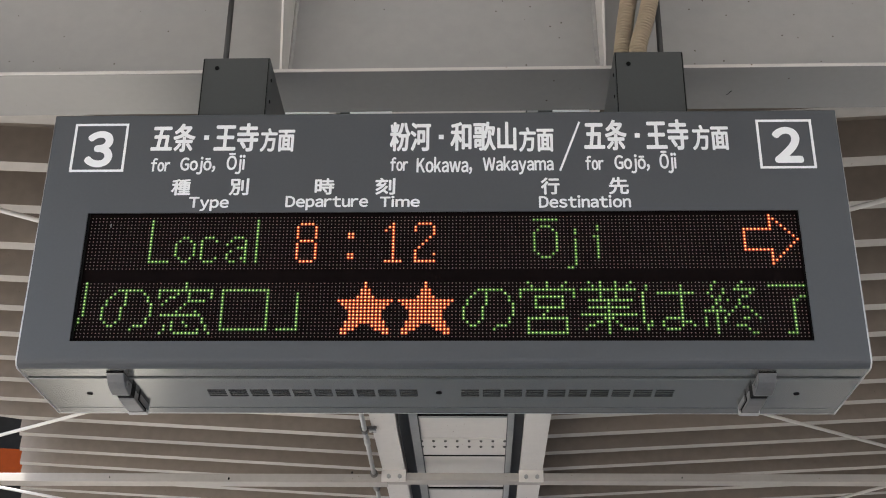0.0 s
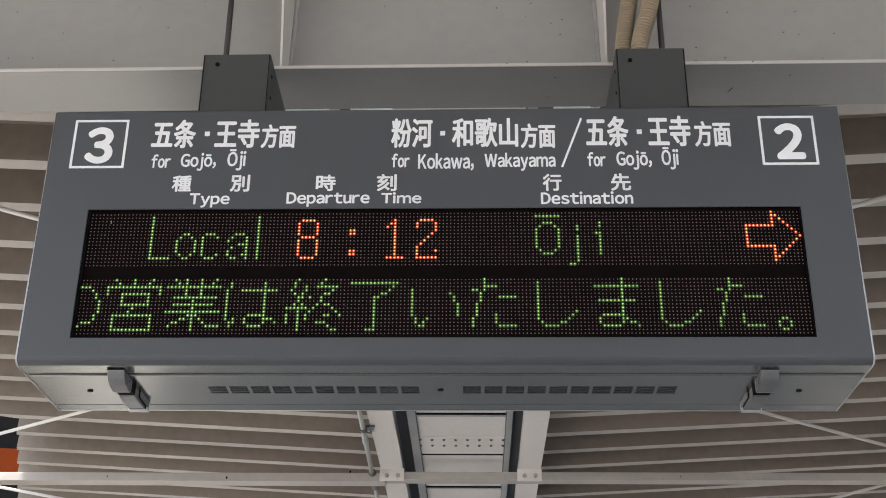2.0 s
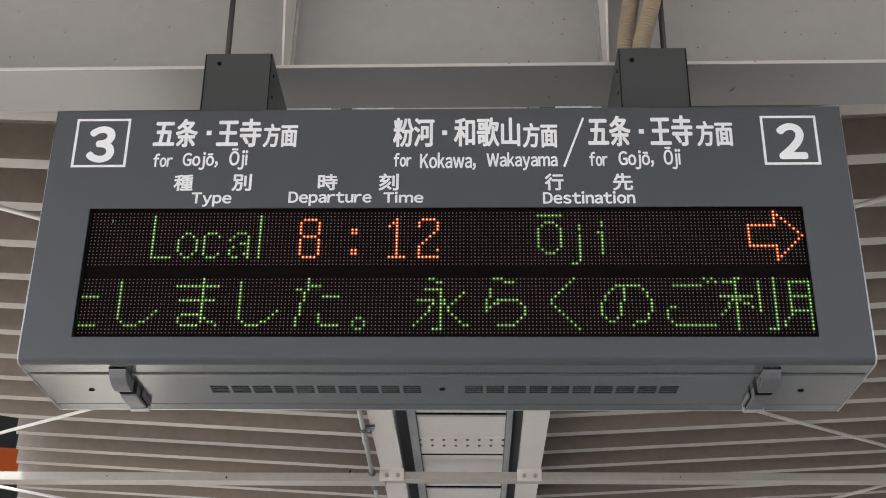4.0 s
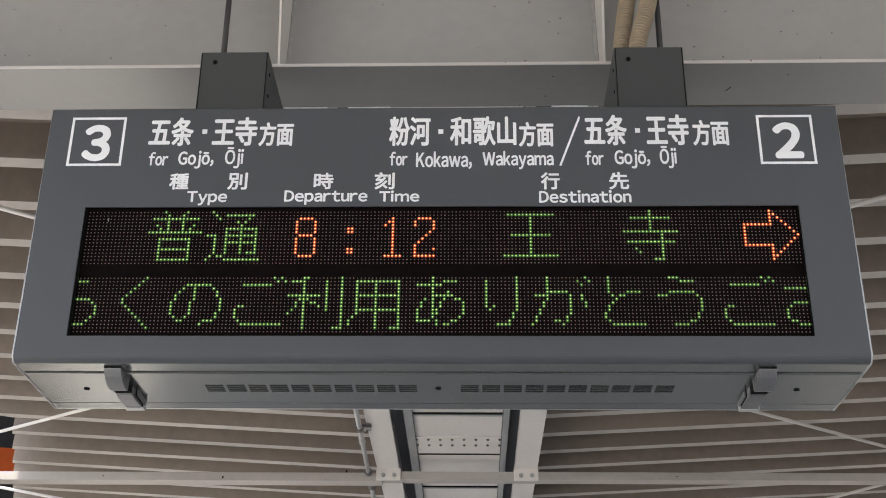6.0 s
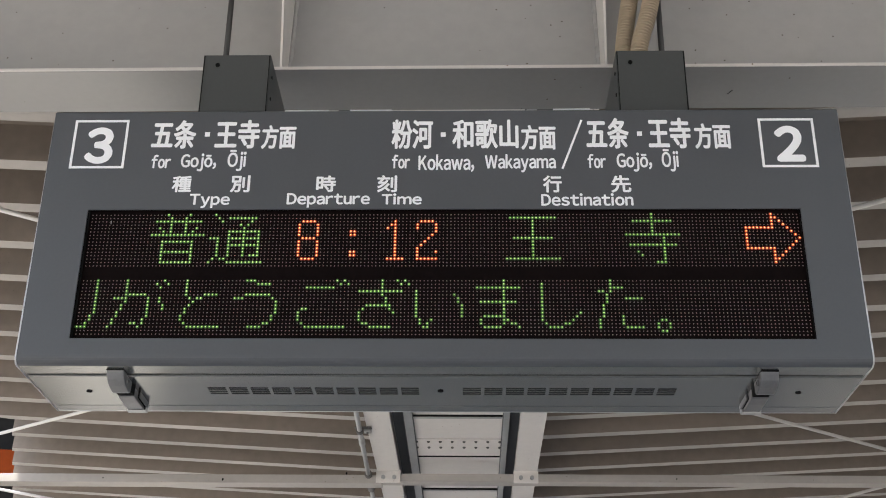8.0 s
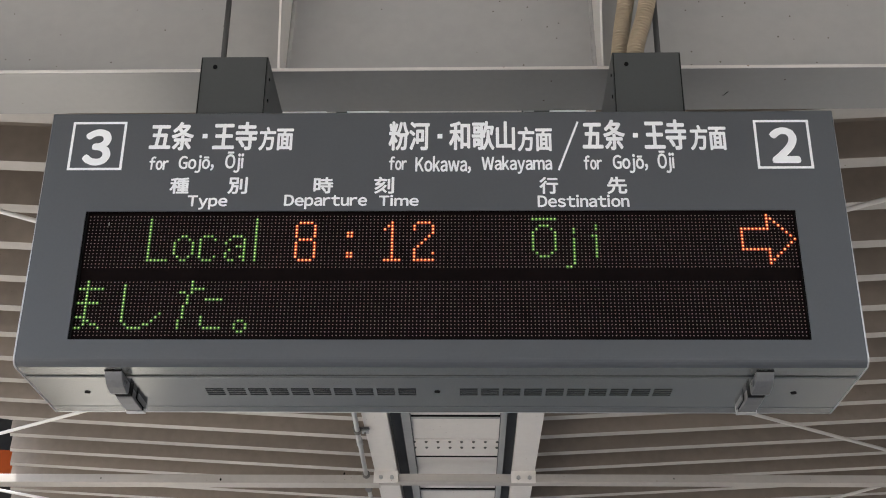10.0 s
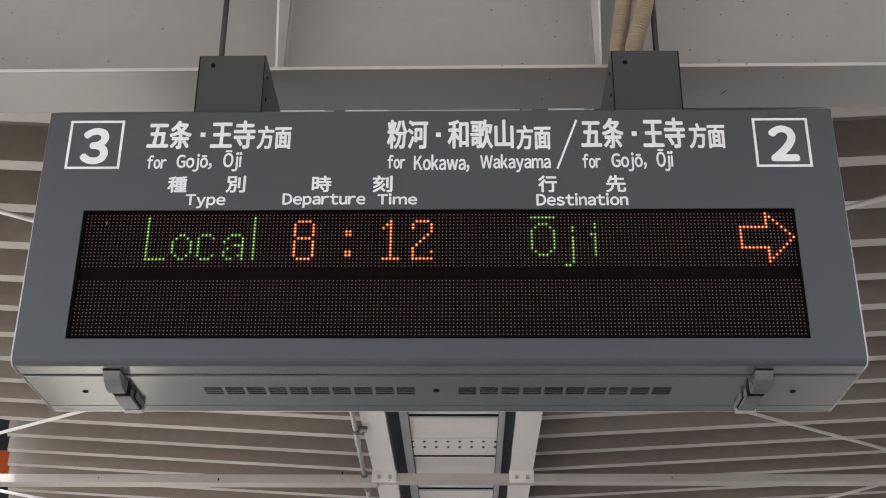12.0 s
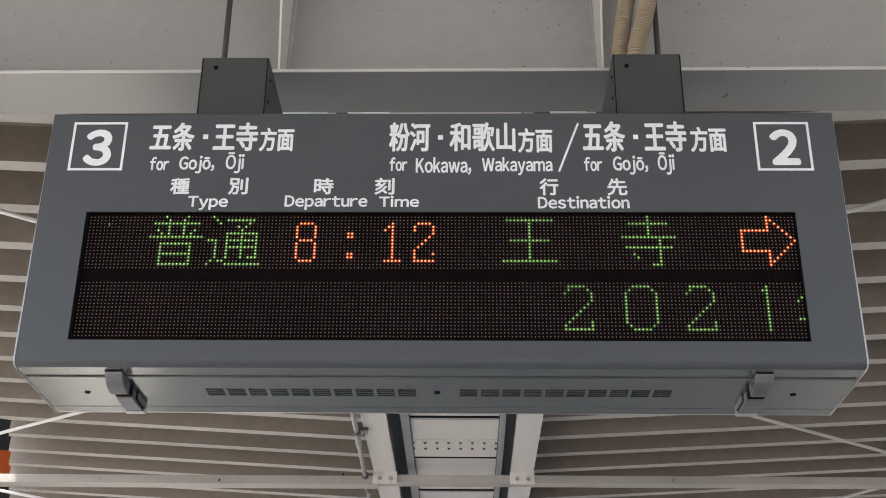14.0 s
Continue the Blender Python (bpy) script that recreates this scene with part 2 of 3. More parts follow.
def gutter():
    g = tagged(new("roof_gutter"), "pale galvanised sheet-metal gutter trough between the beams", "gutter")
    # Added lid, out of view, that stops sky leaking past the trough.
    part("gutter_sky_lid", box(-0.36, 0.34, -36, 38, 3.73, 3.738), GALV, g)
    part("gutter_bottom", box(-0.2335, 0.2225, 0.65, 13, 3.55, 3.556), CREAM, g)
    # Trough sides are coloured dark to carry the shade of the recess.
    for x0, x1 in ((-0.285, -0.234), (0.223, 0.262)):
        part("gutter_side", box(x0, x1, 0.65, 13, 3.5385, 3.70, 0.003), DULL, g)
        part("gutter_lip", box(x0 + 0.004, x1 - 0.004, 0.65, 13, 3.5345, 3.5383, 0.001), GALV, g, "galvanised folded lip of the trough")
    # Dark strips fill the gap by the beams as its shade.
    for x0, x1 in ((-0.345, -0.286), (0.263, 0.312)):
        part("gutter_shade_strip", box(x0, x1, 0.65, 13, 3.575, 3.582), DULL, g, "dark strip filled in as shade beside the trough")
    for y in (1.43, 2.345, 3.26, 4.495, 5.72):
        part("joint_strip", box(-0.2335, 0.2225, y - 0.006, y + 0.008, 3.543, 3.5495), BLACK, g)
        part("joint_hem", box(-0.2335, 0.2225, y + 0.01, y + 0.03, 3.540, 3.5495, 0.002), GALV, g)
    plate = part("lap_plate", box(-0.2325, 0.2215, 3.607, 3.872, 3.543, 3.5495, 0.001), CREAM, g)
    # Black strip drawn in as the shadow at the lap plate's edge.
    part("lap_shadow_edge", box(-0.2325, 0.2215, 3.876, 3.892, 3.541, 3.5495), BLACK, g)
    for y in (3.638, 3.728):
        for k in range(8):
            bm = bmesh.new()
            bmesh.ops.create_uvsphere(bm, u_segments=8, v_segments=5, radius=0.0085)
            part("rivet", bm, RUST, plate, m=pose(-0.232 + k * 0.064, y, 3.542))


def channel(y, z):
    ch = tagged(new("cross_channel"), "pale grey steel channel across under the roof beams", "beam")
    part("bar", box(-2.67, -0.44, y, y + 0.09, z - 0.055, z - 0.006, 0.003), RIBCAP, ch)
    part("bar", box(-0.438, 3.2, y, y + 0.08, z - 0.043, z + 0.002, 0.003), RIBCAP, ch)
    for x, dz, size in ((-1.338, -0.036, 0.0065), (-0.640, 0.001, 0.006), (-2.02, -0.030, 0.004), (1.21, -0.022, 0.004)):
        bm = bmesh.new()
        bmesh.ops.create_icosphere(bm, subdivisions=1, radius=size, matrix=Matrix.Translation((x, y, z + dz)) @ Matrix.Diagonal((1.0, 0.3, 1.3, 1.0)))
        part("dirt_mark", bm, BLACK, ch, "small dark dirt mark")
    for x in (-0.403, 0.369):
        plate = part("cleat_plate", box(x - 0.069, x + 0.069, y - 0.012, y - 0.001, z - 0.053, z + 0.018, 0.003), CREAM, ch)
        for bx in (x - 0.028, x + 0.034):
            bm = bmesh.new()
            bmesh.ops.create_cone(bm, cap_ends=True, segments=6, radius1=0.013, radius2=0.012, depth=0.012, matrix=Matrix.Translation((bx, y - 0.018, z - 0.024)) @ Matrix.Rotation(math.pi / 2, 4, "X"))
            part("bolt", bm, GALV, plate)


def braces():
    def rod(a, b, label):
        a, b = Vector(a), Vector(b)
        d = b - a
        r = tagged(new("brace_rod"), label, "brace", "roof brace rods")
        part("bar", tube([a - d * 0.12, b + d * 0.12], 0.009, 10), CREAM, r, smooth=True)
        for f in (0.62,):
            p = a + d * f
            part("turnbuckle", tube([p - d.normalized() * 0.1, p - d.normalized() * 0.08, p + d.normalized() * 0.08, p + d.normalized() * 0.1], 0.016, 10,
                                    [0.010, 0.016, 0.016, 0.010]), GALV, r, smooth=True)
    rod((-1.634, 1.319, 3.58), (2.317, 3.82, 3.58), "thin pale steel brace rod under the roof deck")
    rod((1.478, 1.253, 3.565), (-2.558, 3.635, 3.565), "thin pale steel brace rod under the roof deck")
    rod((-2.953, 4.629, 3.58), (1.2, 7.9, 3.58), "thin pale steel brace rod beyond the cross channel")
    rod((2.534, 4.484, 3.565), (-0.6, 8.4, 3.565), "thin pale steel brace rod beyond the cross channel")


def conduit():
    def x_at(y):
        return -0.4955 - 0.0212 * (y - 3.03)
    c = tagged(new("conduit_pipe"), "thin galvanised conduit clipped along the cream beam", "pipe")
    part("pipe", tube([(x_at(y), y, 3.458) for y in (0.7, 2, 3.3, 4.12)], 0.0125, 12), GALV, c, smooth=True)
    part("coupling", tube([(x_at(3.36), 3.36, 3.458), (x_at(3.45), 3.45, 3.458)], 0.0165, 12), GALV, c, smooth=True)
    part("pipe", tube([(x_at(y), y, 3.458) for y in (4.2, 6, 9)], 0.0125, 12), GALV, c, smooth=True)
    part("coupling", tube([(x_at(3.93), 3.93, 3.458), (x_at(4.22), 4.22, 3.458)], 0.021, 12), RUST, c, "rusty conduit coupling", smooth=True)
    for y in (1.5, 3.245, 4.9):
        x = x_at(y)
        clip = part("clip", box(x - 0.026, x + 0.060, y - 0.016, y + 0.016, 3.4705, 3.4755, 0.0015), RUST, c)
        part("clip_saddle", tube([(x, y - 0.015, 3.458), (x, y + 0.015, 3.458)], 0.0185, 12), RUST, clip)
        part("clip_tab", box(x + 0.020, x + 0.056, y + 0.004, y + 0.034, 3.455, 3.4700, 0.002), GALV, clip)
        part("clip_screw", tube([(x + 0.038, y + 0.018, 3.4552), (x + 0.038, y + 0.018, 3.4512)], 0.006, 8), RUST, clip)


def neighbour():
    n = tagged(new("neighbouring_shed"), "orange and dark grey shed wall beyond the roof edge", "building")
    part("orange_panel", box(-1.6, 0.02, 0, 0.08, 0.16, 0.37, 0.004), ORANGE, n, m=Matrix.Translation((-3.55, 6.2, 4.00)) @ Matrix.Rotation(radians(2.5), 4, "Y"))
    # Unseen slab, added to keep sun off the panel and dark wall.
    part("sun_block_slab", box(-7.5, -3.2, 5.4, 12, 5.2, 5.35), DARKWALL, n)
    part("dark_wall", box(-9, -3.3, 6.4, 6.6, -1.1, 6.2), DARKWALL, n)


# ---- the departure sign ----
PX, PZ = 0.00754, 0.00747   # pitch of the dots, across and down
ROW0 = 0.131
HALF, TOP, BOT, DEPTH = 0.828, 0.3695, -0.190, 0.2535
WX0, WX1, WZ0, WZ1 = -0.7285, 0.7260, -0.1368, 0.139


def cabinet(sign):
    drop = math.tan(LEAN)
    arc = [(0.018 - 0.018 * math.cos(a), BOT + 0.018 - 0.018 * math.sin(a)) for a in (radians(d) for d in (0, 15, 30, 45, 60, 75, 90))]
    low = [(DEPTH - 0.003, BOT - drop * (DEPTH - 0.021)), (DEPTH, BOT - drop * DEPTH + 0.008)]
    back = [(DEPTH + 0.10, TOP)]
    outline = [(0.0, WZ0)] + arc + low + back + [(0.003, TOP), (0.0, TOP - 0.003), (0.0, WZ1)]
    # shell: open at the window
    bm = bmesh.new()
    a = [bm.verts.new((-HALF, y, z)) for y, z in outline]
    b = [bm.verts.new((HALF, y, z)) for y, z in outline]
    for i in range(len(outline) - 1):
        f = bm.faces.new((a[i], a[i + 1], b[i + 1], b[i]))
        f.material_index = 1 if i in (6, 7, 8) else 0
    bm.faces.new(a)
    bm.faces.new(b[::-1])
    # jambs beside the window and the sheet's own thickness round it
    for x0, x1 in ((-HALF, WX0), (WX1, HALF)):
        bm.faces.new([bm.verts.new(p) for p in ((x0, 0, WZ0), (x1, 0, WZ0), (x1, 0, WZ1), (x0, 0, WZ1))])
    ring = [(WX0, WZ0), (WX1, WZ0), (WX1, WZ1), (WX0, WZ1)]
    for (xa, za), (xb, zb) in zip(ring, ring[1:] + ring[:1]):
        bm.faces.new([bm.verts.new(p) for p in ((xa, 0, za), (xb, 0, zb), (xb, 0.003, zb), (xa, 0.003, za))])
    bmesh.ops.remove_doubles(bm, verts=bm.verts, dist=0.0002)
    bmesh.ops.recalc_face_normals(bm, faces=bm.faces)
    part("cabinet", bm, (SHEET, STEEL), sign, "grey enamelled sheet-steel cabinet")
    # underside door between two seams
    def under(y):
        return BOT - drop * (y - 0.018)
    th = -math.atan(drop)
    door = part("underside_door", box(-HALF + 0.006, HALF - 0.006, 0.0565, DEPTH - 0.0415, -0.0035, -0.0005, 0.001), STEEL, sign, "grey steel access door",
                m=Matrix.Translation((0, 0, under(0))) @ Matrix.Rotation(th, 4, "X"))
    for y, low_z in ((0.0552, -0.0024), (DEPTH - 0.0433, -0.0040)):
        part("door_seam", box(-HALF + 0.004, HALF - 0.004, y, y + 0.0013, low_z, low_z + 0.0018), DULL, sign, m=Matrix.Translation((0, 0, under(0))) @ Matrix.Rotation(th, 4, "X"))
    for x in (-HALF - 0.0006, HALF + 0.0006):
        part("edge_trim", tube([(x, 0.0005, TOP - 0.01), (x, 0.0005, 0.10), (x, 0.0005, -0.05)] + [(x, y + 0.0005, z) for y, z in arc + low] + [(x, DEPTH + 0.03, -0.05)], 0.0019, 8,
                               [0.0005, 0.0009, 0.0017] + [0.0018] * 10), TRIM, sign, "bare metal edge of the cabinet's end plate", smooth=True)
    part("back_trim", tube([(x, DEPTH - 0.002, BOT - drop * (DEPTH - 0.02) + 0.002) for x in (-HALF, HALF)], 0.0028, 8), TRIM, sign, smooth=True)
    return under, th, door


def under_details(sign, under, th, door):
    for k in range(2):
        for j in range(10):
            x0 = (-0.4745 if k == 0 else 0.043) + j * 0.0436
            for i in range(4):
                part("vent_slot", box(x0, x0 + 0.0362, 0.113 + i * 0.0098, 0.1164 + i * 0.0098, -0.0044, -0.0036), SLOT, door)
    for x, y in ((-0.722, 0.1325), (-0.0025, 0.1275), (0.718, 0.131)):
        bm = bmesh.new()
        bmesh.ops.create_cone(bm, cap_ends=True, segments=16, radius1=0.006, radius2=0.006, depth=0.002, matrix=Matrix.Translation((x, y, -0.0042)) @ Matrix.Diagonal((1.0, 0.8, 1.0, 1.0)))
        part("lock_hole", bm, BLACK, door)
    tilt = Matrix.Translation((0, 0, under(0))) @ Matrix.Rotation(th, 4, "X")
    for x, inner in ((-0.639, 1), (0.637, -1)):
        bm = prism([(0.029, -0.001), (0.029, -0.004), (0.040, -0.017), (0.056, -0.0245), (0.080, -0.0285), (0.087, -0.0270), (0.090, -0.020), (0.088, -0.001)], x - 0.0175, x + 0.0175)
        bmesh.ops.bevel(bm, geom=list(bm.edges), offset=0.0018, segments=2, affect="EDGES", profile=0.5)
        latch = part("latch", bm, LATCH, sign, "worn zinc toggle latch", m=tilt)
        part("latch_lip", box(x - 0.017, x + 0.017, 0.0262, 0.0288, -0.0026, -0.0005, 0.0004), BLACK, latch, "dark gap above the latch handle")
        part("latch_pivot", tube([(x + inner * 0.0172, 0.058, -0.014), (x + inner * 0.0205, 0.058, -0.014)], 0.0065, 14), LATCH, latch)
        part("latch_rivet", tube([(x + inner * 0.0204, 0.058, -0.014), (x + inner * 0.0214, 0.058, -0.014)], 0.0028, 10), RUST, latch)
        part("latch_gap", box(x - 0.016, x + 0.016, 0.0895, 0.1165, -0.0200, -0.003), BLACK, latch)
        bm = prism([(0.117, -0.003), (0.117, -0.0185), (0.121, -0.0215), (0.150, -0.0225), (0.193, -0.0205), (0.193, -0.003)], x - 0.0175, x + 0.0165)
        bmesh.ops.bevel(bm, geom=list(bm.edges), offset=0.0015, segments=2, affect="EDGES", profile=0.5)
        hook = part("latch_hook", bm, LATCH, latch)
        part("hook_foot", box(x - 0.0205, x + 0.0205, 0.1955, 0.2085, -0.0225, -0.003, 0.0015), TRIM, latch, "bright worn foot of the latch")
        part("hook_groove", box(x - 0.0175, x + 0.0175, 0.1925, 0.1957, -0.0195, -0.003), BLACK, latch)
        side = sorted((x + inner * 0.0190, x + inner * 0.0222))
        part("latch_ear", box(side[0], side[1], 0.140, 0.197, -0.0150, -0.003, 0.0012), LATCH, latch)
        dark = sorted((x + inner * 0.0168, x + inner * 0.0191))
        part("ear_gap", box(dark[0], dark[1], 0.138, 0.192, -0.0160, -0.003), BLACK, latch)


def hangers(sign):
    level = math.tan(LEAN)  # the lid of each cover is level, though the sign leans
    for x0, x1, top, rod, screw in ((-0.5445, -0.392, 0.5565, -0.528, (-0.511, 0.5297)), (0.385, 0.538, 0.5625, 0.514, (0.4156, 0.5313))):
        bm = prism([(0.075, TOP + 0.001), (0.075, top), (0.315, top - level * 0.24), (0.315, TOP + 0.001)], x0, x1)
        bmesh.ops.bevel(bm, geom=list(bm.edges), offset=0.0015, segments=2, affect="EDGES", profile=0.5)
        br = part("hanger_box", bm, BRACKET, sign, "dark grey steel hanger cover")
        for x in (x0 + 0.0015, x1 - 0.0035):
            part("seam", box(x, x + 0.002, 0.0742, 0.0752, TOP + 0.002, top - 0.003), BLACK, br)
        bm = bmesh.new()
        bmesh.ops.create_cone(bm, cap_ends=True, segments=12, radius1=0.005, radius2=0.005, depth=0.003,
                              matrix=Matrix.Translation((screw[0], 0.0742, screw[1])) @ Matrix.Rotation(math.pi / 2, 4, "X"))
        part("screw", bm, BLACK, br)
        cheek = x1 if x0 < 0 else x0
        for z in (top - 0.045, top - 0.1):
            bm = bmesh.new()
            bmesh.ops.create_cone(bm, cap_ends=True, segments=10, radius1=0.0042, radius2=0.0042, depth=0.003,
                                  matrix=Matrix.Translation((cheek, 0.10, z)) @ Matrix.Rotation(math.pi / 2, 4, "Y"))
            part("cheek_screw", bm, BLACK, br)
        part("hanger_pipe", tube([(rod, 0.20, top - 0.03), (rod, 0.20, 1.02)], 0.0068, 12), ROD, br, smooth=True)


GLYPH_SHAPES = {}


def glyph(ch):
    """Flat outline of one character of the built-in font: points and faces."""
    if ch not in GLYPH_SHAPES:
        cu = bpy.data.curves.new("words", "FONT")
        cu.body = ch
        cu.resolution_u = 5
        tmp = bpy.data.objects.new("words", cu)
        scene.collection.objects.link(tmp)
        bpy.context.view_layer.update()
        me = bpy.data.meshes.new_from_object(tmp.evaluated_get(bpy.context.evaluated_depsgraph_get()))
        bpy.data.objects.remove(tmp)
        GLYPH_SHAPES[ch] = ([(v.co.x, v.co.y) for v in me.vertices], [tuple(p.vertices) for p in me.polygons])
        bpy.data.meshes.remove(me)
    return GLYPH_SHAPES[ch]


def characters(words):
    """Each character with its points and faces, set side by side. Kanji stand on the font's square body;
    Latin letters take the wide plain-stroked forms, set close."""
    out, cursor = [], 0.0
    if ord(words[0]) > 0x2000:
        body = max(x for x, _ in glyph("王王")[0]) - max(x for x, _ in glyph("王")[0])
        for i, ch in enumerate(words):
            if ch != "　":
                shape, tris = glyph(ch)
                out.append((ch, [(x + i * body, y) for x, y in shape], tris))
        return out
    for ch in words:
        base = {"ō": "o", "Ō": "O"}.get(ch, ch)
        shape, tris = glyph(chr(ord(base) + 0xFEE0))
        x_lo, x_hi = min(x for x, _ in shape), max(x for x, _ in shape)
        if ch == "j":
            cursor -= 0.13
        pts, faces = [(x - x_lo + cursor, y) for x, y in shape], list(tris)
        if base != ch:
            y_hi, n = max(y for _, y in shape), len(pts)
            pts += [(cursor + (x_hi - x_lo) * u, y_hi + v) for u, v in ((0.2, 0.075), (0.8, 0.075), (0.8, 0.145), (0.2, 0.145))]
            faces.append((n, n + 1, n + 2, n + 3))
        out.append((ch, pts, faces))
        cursor += x_hi - x_lo + (0.13 if ch in "iIl" else 0.105)
    return out


def lettering(sign):
    """White printed words: text, then the box x0, z0, x1, z1 that they fill, and how far the strokes are thickened."""
    lines = (("３", -0.7535, 0.244, -0.694, 0.3305, 0.0042),
             ("五条", -0.6145, 0.279, -0.5205, 0.347, 0.0018), ("王寺", -0.480, 0.279, -0.3855, 0.347, 0.0018), ("方面", -0.3815, 0.278, -0.3085, 0.3345, 0.0015),
             ("for", -0.609, 0.233, -0.568, 0.265, 0.0010), ("Gojō,", -0.547, 0.226, -0.472, 0.268, 0.0010), ("Ōji", -0.449, 0.226, -0.410, 0.276, 0.0010),
             ("種", -0.56, 0.178, -0.5195, 0.2155, 0.0011), ("別", -0.4385, 0.1775, -0.3975, 0.2165, 0.0011),
             ("Type", -0.520, 0.142, -0.4365, 0.1745, 0.0010), ("時", -0.26, 0.178, -0.219, 0.2155, 0.0011), ("刻", -0.134, 0.177, -0.0925, 0.216, 0.0011),
             ("Departure", -0.319, 0.1425, -0.1475, 0.1755, 0.0010), ("Time", -0.1235, 0.149, -0.041, 0.1745, 0.0010),
             ("粉河", -0.107, 0.277, -0.0202, 0.3465, 0.0016), ("和歌山", 0.0205, 0.277, 0.1595, 0.3465, 0.0016), ("方面", 0.1645, 0.274, 0.2375, 0.3325, 0.0015),
             ("for", -0.1045, 0.231, -0.067, 0.2635, 0.0010), ("Kokawa,", -0.0495, 0.2230, 0.0665, 0.2640, 0.0010), ("Wakayama", 0.0885, 0.2215, 0.2355, 0.2640, 0.0010),
             ("五条", 0.3005, 0.276, 0.390, 0.3485, 0.0018), ("王寺", 0.4297, 0.276, 0.5185, 0.3485, 0.0018), ("方面", 0.5255, 0.275, 0.6015, 0.335, 0.0015),
             ("for", 0.301, 0.2305, 0.339, 0.264, 0.0010), ("Gojō,", 0.361, 0.2225, 0.434, 0.2670, 0.0010), ("Ōji", 0.454, 0.2225, 0.489, 0.2745, 0.0010),
             ("行", 0.2075, 0.1755, 0.2465, 0.2145, 0.0011), ("先", 0.3465, 0.175, 0.388, 0.2145, 0.0011),
             ("Destination", 0.203, 0.1455, 0.3905, 0.1740, 0.0010), ("２", 0.6905, 0.2445, 0.7505, 0.3285, 0.0042))
    for words, x0, z0, x1, z1, bold in lines:
        chars = characters(words)
        co = np.array([p for _, pts, _ in chars for p in pts])
        lo, hi = co.min(0), co.max(0)
        sx, sz = (x1 - x0 - 2 * bold) / (hi[0] - lo[0]), (z1 - z0 - 2 * bold) / (hi[1] - lo[1])
        for ch, pts, tris in chars:
            flat = [(x0 + bold + (x - lo[0]) * sx, z0 + bold + (z - lo[1]) * sz) for x, z in pts]
            verts, faces = [], []
            # one outline laid nine times in a small ring thickens the strokes evenly
            for k in range(9):
                dx, dz = (bold * math.cos(k * math.pi / 4), bold * math.sin(k * math.pi / 4)) if k < 8 else (0, 0)
                n = len(verts)
                verts += [(x + dx, -0.0006 - 0.00003 * k, z + dz) for x, z in flat]
                faces += [tuple(n + i for i in f) for f in tris]
            me = bpy.data.meshes.new("lettering")
            me.from_pydata(verts, [], faces)
            me.materials.append(WHITE)
            ob = new("lettering", me)
            ob.parent = sign
            tagged(ob, "white printed character " + ch)
    for x0, x1 in ((-0.782, -0.6665), (0.660, 0.7752)):
        z0, z1, w = (0.2336 if x0 < 0 else 0.232), (0.348 if x0 < 0 else 0.3459), 0.0052
        bm = bmesh.new()
        for q in ((x0, x1, z0, z0 + w), (x0, x1, z1 - w, z1), (x0, x0 + w, z0 + w, z1 - w), (x1 - w, x1, z0 + w, z1 - w)):
            add_box(bm, q[0], q[1], -0.0009, -0.0002, q[2], q[3])
        part("number_frame", bm, WHITE, sign, "white square outline round the track number")
    for x, z in ((-0.497, 0.313), (0.0014, 0.3105), (0.412, 0.311)):
        part("lettering", box(x - 0.0052, x + 0.0052, -0.0009, -0.0002, z - 0.0052, z + 0.0052), WHITE, sign, "white printed middle dot")
    bm = bmesh.new()
    add_box(bm, -0.0022, 0.0022, -0.0010, -0.0003, -0.061, 0.061)
    part("slash", bm, WHITE, sign, m=Matrix.Translation((0.2705, 0, 0.287)) @ Matrix.Rotation(0.365, 4, "Y"))


def led_at(c, r, row):
    return (c - 95.5) * PX, ROW0 - (r + 19.3 * row) * PZ


def led_board(sign):
    part("led_board", box(WX0 - 0.004, WX1 + 0.004, 0.0105, 0.014, WZ0 - 0.004, WZ1 + 0.004), BOARD, sign, "black board of the dot matrix")
    for x0, x1 in ((WX0 - 0.075, -0.7243), (0.7243, WX1 + 0.075)):
        part("window_mask", box(x0, x1, 0.0040, 0.0070, WZ0 - 0.01, WZ1 + 0.01), BLACK, sign, "black mask strip beside the dots")
    x, z = led_at(5.3, 2.2, 0)
    part("chip_mark", box(x - 0.0007, x + 0.0007, 0.0090, 0.0104, z - 0.0036, z + 0.0036, 0.0003), GALV, sign, "small pale chip mark on the board")
    for row in (0, 1):
        verts, faces = [], []
        for r in range(16):
            for c in range(192):
                x, z = led_at(c, r, row)
                n = len(verts)
                for k in range(6):
                    a = k * math.pi / 3
                    verts.append((x + 0.0014 * math.cos(a), 0.0104, z + 0.0014 * math.sin(a)))
                for k in range(3):
                    a = k * 2 * math.pi / 3
                    verts.append((x + 0.0007 * math.cos(a), 0.0094, z + 0.0007 * math.sin(a)))
                faces += [(n + 6, n + 7, n + 8), (n, n + 1, n + 6), (n + 1, n + 2, n + 7, n + 6), (n + 2, n + 3, n + 7), (n + 3, n + 4, n + 8, n + 7),
                          (n + 4, n + 5, n + 8), (n + 5, n, n + 6, n + 8)]
        me = bpy.data.meshes.new("unlit_dots")
        me.from_pydata(verts, [], faces)
        me.materials.append(UNLIT)
        ob = new("unlit_dots", me)
        ob.parent = sign
        tagged(ob, "dim unlit dots of the matrix", kind="stuff")


